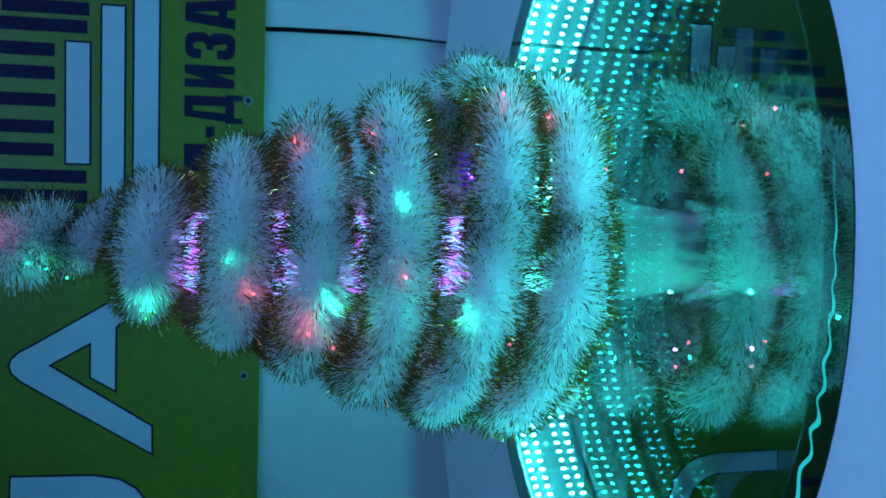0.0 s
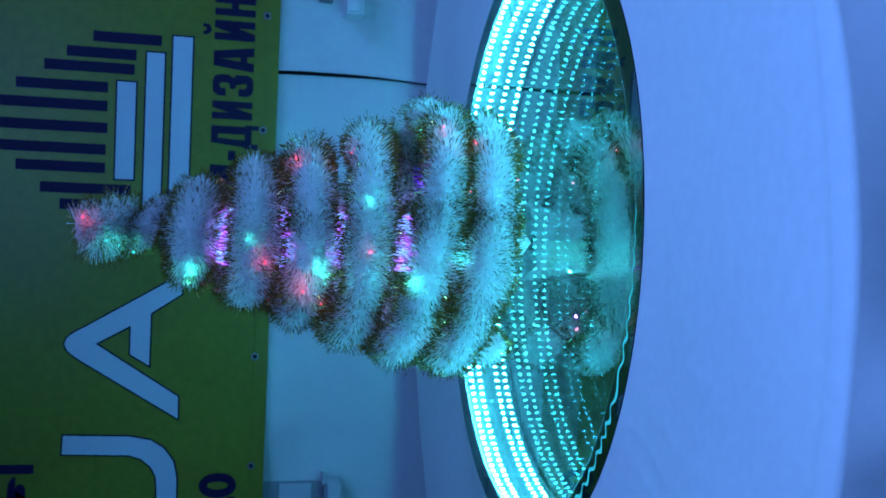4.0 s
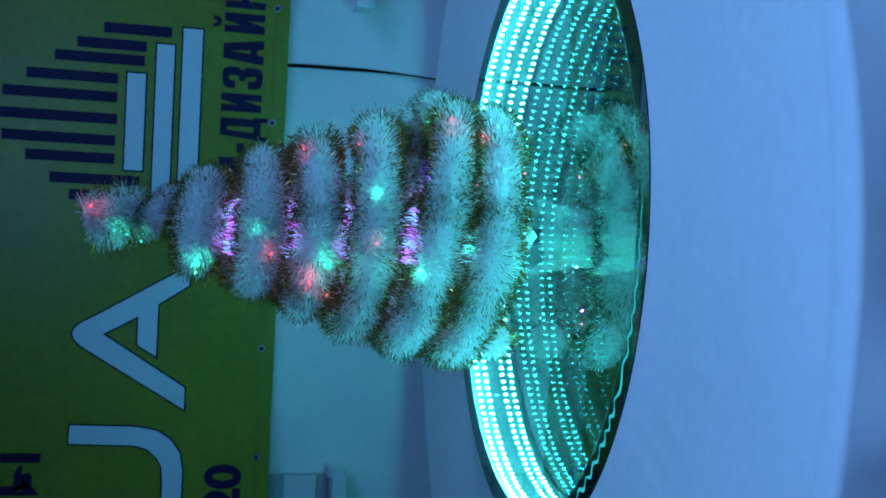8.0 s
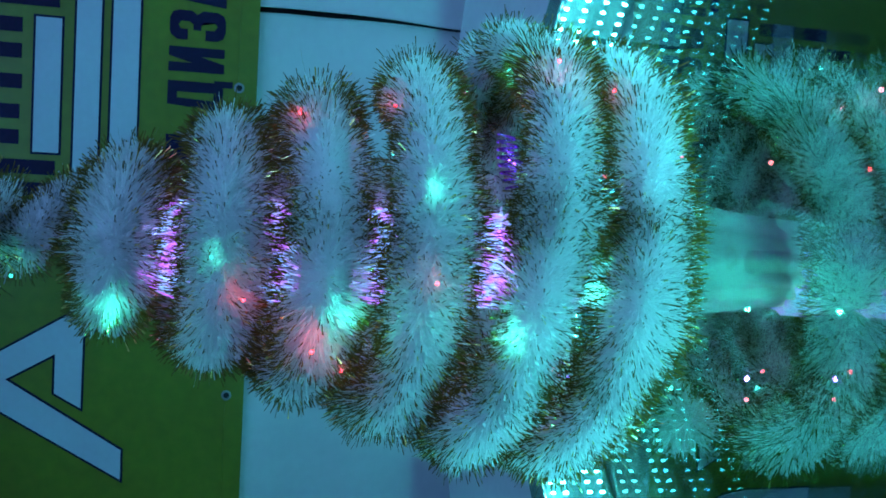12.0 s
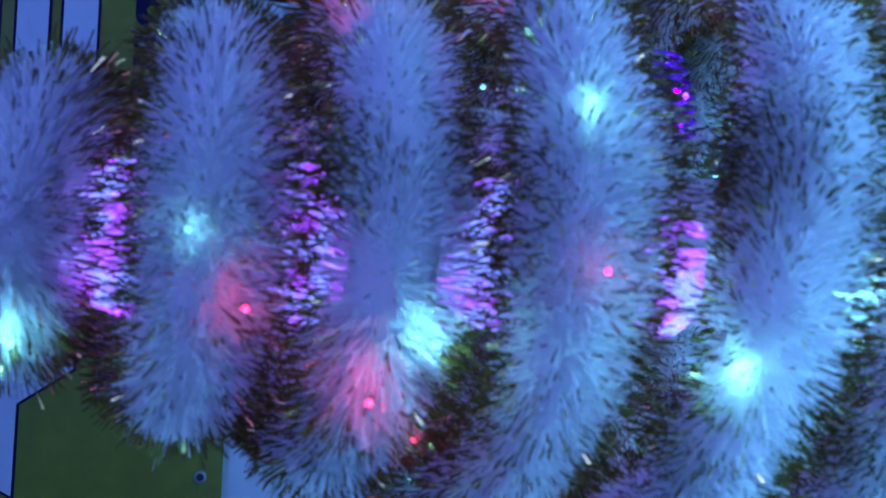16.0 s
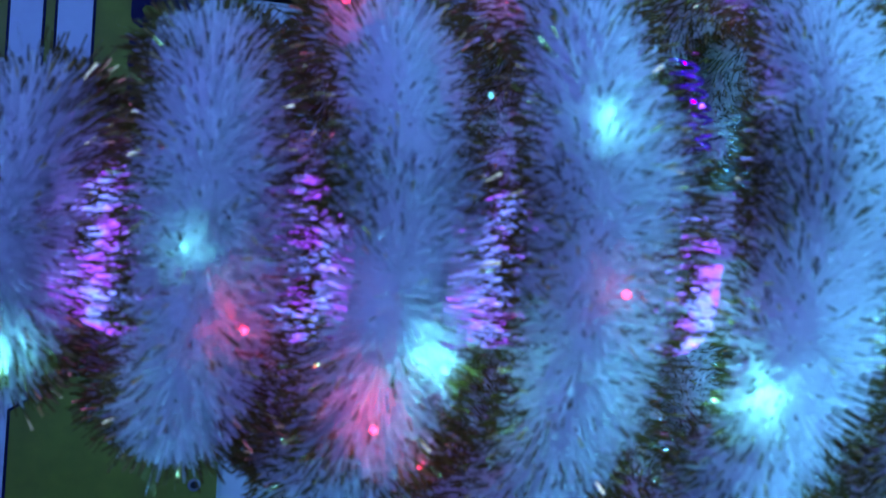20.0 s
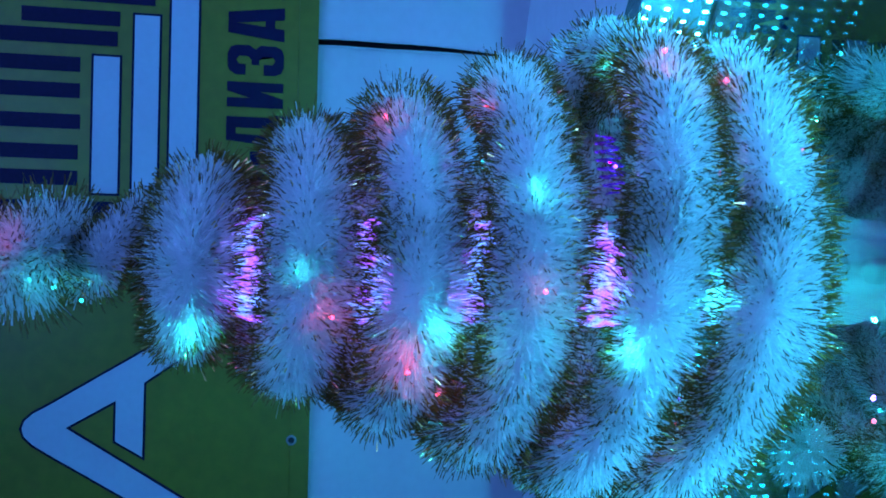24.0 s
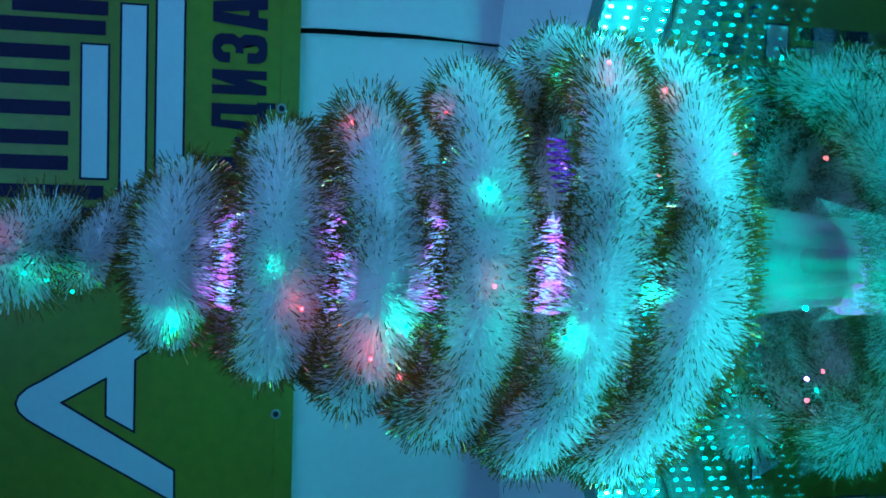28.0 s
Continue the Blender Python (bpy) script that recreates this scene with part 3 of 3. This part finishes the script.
for v in bm.verts:
    if 1.0 < v.co.z < 1.53:
        k = 1 + 0.07 * noise.noise((v.co.x * 130, v.co.y * 130, v.co.z * 42)) + 0.05 * noise.noise((v.co.x * 50, v.co.y * 50, v.co.z * 25))
        v.co.x *= k
        v.co.y *= k
column = part("film_column", bm, COLUMN, TREE, "crumpled glittering film column, its inner light put into the film's glow")
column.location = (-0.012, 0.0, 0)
part("stem", lathe([(0.002, 0.805), (0.018, 0.805), (0.018, 1.0), (0.006, 1.0), (0.004, 1.77), (0.002, 1.77)], 16), WIRE, TREE)


def wrap_point(u, v):
    """Cloth gathered round the foot: straight above, thrown out in pointed pleats at the hem, which lifts between them."""
    a = u * 2 * math.pi
    k = (u * 5 + 0.32) % 1.0
    point = abs(2 * k - 1) ** 1.5
    low = (1 - v) ** 1.7
    r = 0.058 + (0.018 + 0.024 * point + 0.008 * math.sin(3 * a + 1)) * low + 0.006 * math.sin(13 * a + 2) * (0.5 + 0.5 * v)
    return (r * math.cos(a + 0.12 * low), r * math.sin(a + 0.12 * low), 0.7995 + 0.026 * (1 - point) * low + 0.235 * v)


part("base_wrap", grid([i / 160 for i in range(161)], [i / 16 for i in range(17)], wrap_point), PAPER, TREE, "white cloth wrapped round the foot")

# the garland's line: turns, radius, height
KNOTS = [(0.0, 0.0, 1.775), (0.3, 0.006, 1.75), (0.6, 0.012, 1.72), (1.0, 0.015, 1.69), (1.4, 0.016, 1.655), (1.8, 0.018, 1.63), (2.1, 0.04, 1.59), (2.35, 0.075, 1.555), (2.5, 0.088, 1.542), (2.75, 0.076, 1.534), (3.0, 0.068, 1.525),
         (3.25, 0.098, 1.475), (3.5, 0.128, 1.423), (3.75, 0.125, 1.405), (4.0, 0.127, 1.41), (4.25, 0.145, 1.358), (4.5, 0.163, 1.31), (4.75, 0.163, 1.288), (5.0, 0.166, 1.30), (5.25, 0.18, 1.24),
         (5.5, 0.202, 1.2), (5.75, 0.2, 1.174), (6.0, 0.203, 1.172), (6.13, 0.238, 1.09), (6.3, 0.24, 1.085), (6.5, 0.245, 1.105), (6.75, 0.242, 1.05), (7.0, 0.25, 0.985), (7.25, 0.25, 0.975), (7.5, 0.256, 0.985),
         (7.75, 0.256, 0.93), (8.0, 0.246, 0.905), (8.25, 0.25, 0.885), (8.5, 0.24, 0.87)]
KN = np.array(KNOTS)
FINE = np.linspace(0, 8.5, 4001)


def smooth_along(col):
    v = np.interp(FINE, KN[:, 0], col)
    k = np.hanning(121)
    pad = np.pad(v, 60, mode="edge")
    return np.convolve(pad, k / k.sum(), mode="valid")


GR, GZ = smooth_along(KN[:, 1]), smooth_along(KN[:, 2])
LINE = np.stack([GR * np.cos(2 * np.pi * FINE), GR * np.sin(2 * np.pi * FINE), GZ], 1)
STEP = np.linalg.norm(np.diff(LINE, axis=0), axis=1)
ALONG = np.concatenate([[0], np.cumsum(STEP)])
TANGENT = np.gradient(LINE, axis=0)
TANGENT /= np.linalg.norm(TANGENT, axis=1)[:, None]
rng = np.random.default_rng(7)


def tinsel_turn(name, t0, t1, per_metre, LINE=LINE, ALONG=ALONG, FINE=FINE, TANGENT=TANGENT, thin=1.0):
    s0, s1 = np.interp([t0, t1], FINE, ALONG)
    n = int((s1 - s0) * per_metre)
    s = rng.uniform(s0, s1, n)
    p = np.stack([np.interp(s, ALONG, LINE[:, i]) for i in range(3)], 1)
    t = np.stack([np.interp(s, ALONG, TANGENT[:, i]) for i in range(3)], 1)
    t /= np.linalg.norm(t, axis=1)[:, None]
    turn = np.interp(s, ALONG, FINE)
    size = np.interp(turn, [0, 0.4, 1.1, 1.5, 2.0, 2.4, 3], [0.9, 1.35, 1.35, 0.85, 0.78, 1.0, 1.05]) * thin
    # each fibre leaves the wire at an angle from the tree's outward side; the brush parts on that side and fans out from its bends
    out = np.stack([p[:, 0], p[:, 1], np.full(n, 0.02)], 1) + 1e-4
    out -= t * np.sum(out * t, axis=1)[:, None]
    out /= np.linalg.norm(out, axis=1)[:, None]
    side = np.cross(t, out)
    ang = rng.uniform(-np.pi, np.pi, n)
    parting = np.clip(0.38 + 0.7 * np.sin(s * 9.1 + 0.7) * np.sin(s * 3.3 + 1.9), 0.0, 0.9)
    ang = ang + parting * np.sin(ang) + 0.12 * np.sin(s * 17 + 2)
    fan = 0.6 * np.sin(2 * np.pi * s / 0.19 + 1.4 * np.sin(s * 5.7)) * (0.6 + 0.4 * np.sin(s * 2.9 + 1))
    d = out * np.cos(ang)[:, None] + side * np.sin(ang)[:, None] + t * (fan + rng.normal(0, 0.24, n))[:, None]
    clump = np.stack([np.sin(s * 190 + 1.3 * np.sin(s * 61)), np.sin(s * 230 + ang * 2), np.sin(s * 157 + ang * 3)], 1) * 0.2
    d = d + clump
    d /= np.linalg.norm(d, axis=1)[:, None]
    tipped = rng.uniform(0, 1, n) < 0.14 + 0.76 * np.sin(ang) ** 2
    lump = 1 + 0.09 * np.sin(s * 21 + 1.1) + 0.06 * np.sin(s * 47 + ang)
    length = 0.0555 * size * lump * rng.normal(1.0, 0.035, n)
    length = np.where(tipped, length, length * rng.uniform(0.5, 0.85, n))
    length = length * (1 - 0.3 * np.clip(-np.cos(ang), 0, 1))
    stray = rng.uniform(0, 1, n) < 0.012
    length = np.where(stray, length * rng.uniform(1.1, 1.3, n), length)
    bend = rng.normal(0, 0.2, (n, 3)) + np.array([0, 0, -0.1])
    w = np.cross(d, rng.normal(0, 1, (n, 3)))
    w /= np.linalg.norm(w, axis=1)[:, None]
    width = np.where(tipped, 0.00046, rng.uniform(0.0005, 0.0009, n))[:, None]
    # A tenth of the gold tips carry the foil's glints in a brighter colour.
    bright = tipped & (rng.uniform(0, 1, n) < 0.1)
    tip_w = np.where(bright, 2.2, 1.5)[:, None]
    l = length[:, None]
    root = p + d * 0.002
    mid = p + d * l * 0.45 + bend * l * 0.11
    q = p + d * l * 0.83 + bend * l * 0.3
    tip = p + d * l + bend * l * 0.44
    verts = np.stack([root - w * width * 0.7, root + w * width * 0.7, mid - w * width, mid + w * width, q - w * width, q + w * width, tip - w * width * tip_w, tip + w * width * tip_w], 1).reshape(-1, 3)
    base = np.arange(n)[:, None] * 8
    faces = np.concatenate([base + np.array([0, 1, 3, 2]), base + np.array([2, 3, 5, 4]), base + np.array([4, 5, 7, 6])], 1).reshape(-1, 4)
    me = bpy.data.meshes.new(name)
    me.vertices.add(len(verts))
    me.vertices.foreach_set("co", verts.ravel().astype(np.float32))
    me.loops.add(faces.size)
    me.loops.foreach_set("vertex_index", faces.ravel().astype(np.int32))
    me.polygons.add(len(faces))
    me.polygons.foreach_set("loop_start", (np.arange(len(faces)) * 4).astype(np.int32))
    me.polygons.foreach_set("loop_total", np.full(len(faces), 4, np.int32))
    index = np.zeros((n, 3), np.int32)
    index[tipped, 2] = 1
    index[bright, 2] = 2
    index[rng.uniform(0, 1, n) < 0.012] = 1
    me.materials.append(TINSEL)
    me.materials.append(GOLD)
    me.materials.append(GLINT)
    me.polygons.foreach_set("material_index", index.ravel())
    me.update()
    me.validate()
    ob = new(name, me)
    ob.parent = TREE
    return ob


CUTS = [0.0, 1.0, 2.1, 3.1, 4.1, 5.1, 6.1, 7.1, 8.5]
for i in range(len(CUTS) - 1):
    turn = tinsel_turn("tinsel_turn", CUTS[i], CUTS[i + 1], 36000)
    k0, k1 = np.searchsorted(FINE, [CUTS[i], CUTS[i + 1]])
    soft = tube([tuple(LINE[k]) for k in range(k0, min(k1 + 1, 4001), 5)], 0.029 * (0.9, 0.6, 1, 1, 1, 1, 1, 1)[i], 14)
    for v in soft.verts:
        v.co += Vector(noise.noise_vector(v.co * 140)) * 0.006 + Vector(noise.noise_vector(v.co * 45)) * 0.005
    part("fluffy_core", soft, TINSEL_CORE, turn, "dense white heart of the tinsel", True)
    part("twisted_wire", tube([tuple(LINE[k]) for k in range(k0, min(k1 + 1, 4001), 12)], 0.0022, 6), WIRE, turn, smooth=True)

# a thinner length of tinsel hangs inside the spiral, and a loose end sticks out beside the lowest turns
def loose_tinsel(name, label, point, t0, t1, per_metre, thin, core):
    t = np.linspace(t0, t1, 300)
    line = np.array([point((q - t0) / (t1 - t0)) for q in t])
    along = np.concatenate([[0], np.cumsum(np.linalg.norm(np.diff(line, axis=0), axis=1))])
    tangent = np.gradient(line, axis=0)
    tangent /= np.linalg.norm(tangent, axis=1)[:, None]
    ob = tinsel_turn(name, t0, t1, per_metre, line, along, t, tangent, thin)
    ob["label"] = label
    path = [tuple(p) for p in line[::8]]
    if core:
        part("fluffy_core", tube(path, core, 12), TINSEL_CORE, ob, "dense white heart of the tinsel", True)
    part("twisted_wire", tube(path, 0.0022, 6), WIRE, ob, smooth=True)


loose_tinsel("inner_tinsel", "thinner tinsel hanging beside the column",
             lambda k: (0.06 + 0.05 * k + 0.012 * math.sin(k * 27), 0.05 + 0.01 * math.cos(k * 27), 1.4 - 0.46 * k), 3, 6, 9000, 0.75, 0)
loose_tinsel("loose_tinsel", "loose bushy end of the tinsel",
             lambda k: (0.15 + 0.128 * math.sin(k * 1.9), 0.2 - 0.2 * k, 1.06 - 0.04 * k), 6, 7, 26000, 1.05, 0.028)

# a curl of coloured foil sits in the gap above the lowest turns
FOIL = mat("violet_foil", (0.5, 0.2, 0.85), 0.22, metal=1.0, vary=0.2, scale=50)


def curl_point(k):
    a = k * 2 * math.pi * 7
    r = 0.011 + 0.006 * math.sin(math.pi * k)
    return (0.068 + 0.07 * k - AX, -0.012 + 0.6 * r * math.sin(a) - AY, 1.04 + 0.016 * k + r * math.cos(a))


part("foil_curl", tube([curl_point(i / 168) for i in range(169)], 0.0018, 5), FOIL, TREE, "curl of shiny violet foil")

# ---- string lights ----
string = tagged(new("string_lights"), "string of small cyan and red lights wound through the tinsel tree", "string lights")
CYAN = [((-0.116, 0.036, 1.535), 0.1), ((-0.031, -0.044, 1.422), 0.025), ((-0.096, -0.092, 1.262), 0.12), ((0.105, 0.041, 1.193), 0.05), ((0.069, -0.1, 1.17), 0.044), ((0.222, 0.005, 1.052), 0.1),
        ((0.278, 0.101, 0.923), 0.04), ((-0.101, -0.162, 1.09), 0.12), ((-0.079, -0.032, 0.896), 0.5), ((-0.228, 0.111, 1.227), 0.03), ((-0.222, 0.13, 0.856), 0.04), ((-0.055, 0.014, 1.682), 0.025),
        ((-0.05, 0.06, 1.715), 0.025), ((-0.07, 0.03, 1.655), 0.015)]
RED = [((0.0, 0.06, 1.765), 0.04), ((0.151, 0.059, 1.317), 0.03), ((0.17, 0.07, 1.191), 0.035), ((-0.081, -0.036, 1.382), 0.035), ((-0.14, -0.045, 1.299), 0.06), ((-0.105, 0.0, 1.165), 0.012),
       ((0.232, -0.051, 1.007), 0.04), ((0.203, -0.03, 0.925), 0.04), ((-0.187, -0.068, 1.036), 0.03), ((-0.217, 0.022, 0.938), 0.035), ((-0.175, 0.02, 0.96), 0.02), ((-0.044, -0.128, 1.168), 0.012),
       ((-0.165, -0.05, 1.262), 0.012), ((0.09, -0.13, 0.965), 0.012), ((0.12, -0.12, 0.86), 0.02)]


GARLAND = LINE[::10] + np.array([AX, AY, 0.0])


def surfaced(p, deep):
    """Brings a bulb out through the brush, on the front of the tree, until it lies deep from the wire."""
    p = np.array(p)
    v = np.array([0.05, -1.6, 1.46]) - p
    v /= np.linalg.norm(v)
    for _ in range(40):
        if np.linalg.norm(GARLAND - p, axis=1).min() >= deep:
            break
        p = p + v * 0.0025
    return tuple(p)


bm = bmesh.new()
bmesh.ops.create_icosphere(bm, subdivisions=2, radius=0.0024)
bulb_mesh = bpy.data.meshes.new("bulb")
bm.to_mesh(bulb_mesh)
bm.free()
bulb_mesh.materials.append(CYAN_GLOW)
red_mesh = bulb_mesh.copy()
red_mesh.materials[0] = RED_GLOW
violet_mesh = bulb_mesh.copy()
violet_mesh.materials[0] = VIOLET_GLOW
for p, power in CYAN:
    p = surfaced(p, 0 if power > 0.15 else 0.046 if power > 0.045 else 0.038)
    bulb = new("bulb", bulb_mesh)
    bulb.parent, bulb.location, bulb.visible_shadow = string, p, False
    bulb["label"] = "bright cyan bulb"
    point_lamp("bulb_light", p, 0.9 * power, (0.05, 1.0, 0.75))
for p, power in RED:
    p = surfaced(p, 0.05)
    bulb = new("bulb", red_mesh)
    bulb.parent, bulb.location, bulb.visible_shadow = string, p, False
    bulb["label"] = "small red bulb"
    point_lamp("bulb_light", p, 0.6 * power, (1.0, 0.05, 0.08))
for p in ((-0.186, 0.02, 0.935), (0.1, -0.035, 1.05)):
    bulb = new("bulb", violet_mesh)
    bulb.parent, bulb.location, bulb.visible_shadow = string, p, False
    bulb["label"] = "violet bulb"
    point_lamp("bulb_light", p, 0.2, (0.35, 0.05, 1.0))
cord = [(AX + LINE[k, 0] * 0.97, AY + LINE[k, 1] * 0.97, LINE[k, 2] - 0.008) for k in range(0, 4001, 8)]
part("cord", tube(cord, 0.0012, 5), WIRE, string)


# ---- lay the plan out in metres ----
def settle(ob):
    ob.matrix_basis = Matrix.Translation((0, 0, LEVEL)) @ Matrix.Diagonal((UNIT, UNIT, UNIT, 1)) @ ob.matrix_basis


for ob in list(scene.objects):
    if ob.parent is None and ob.type != "CAMERA":
        settle(ob)
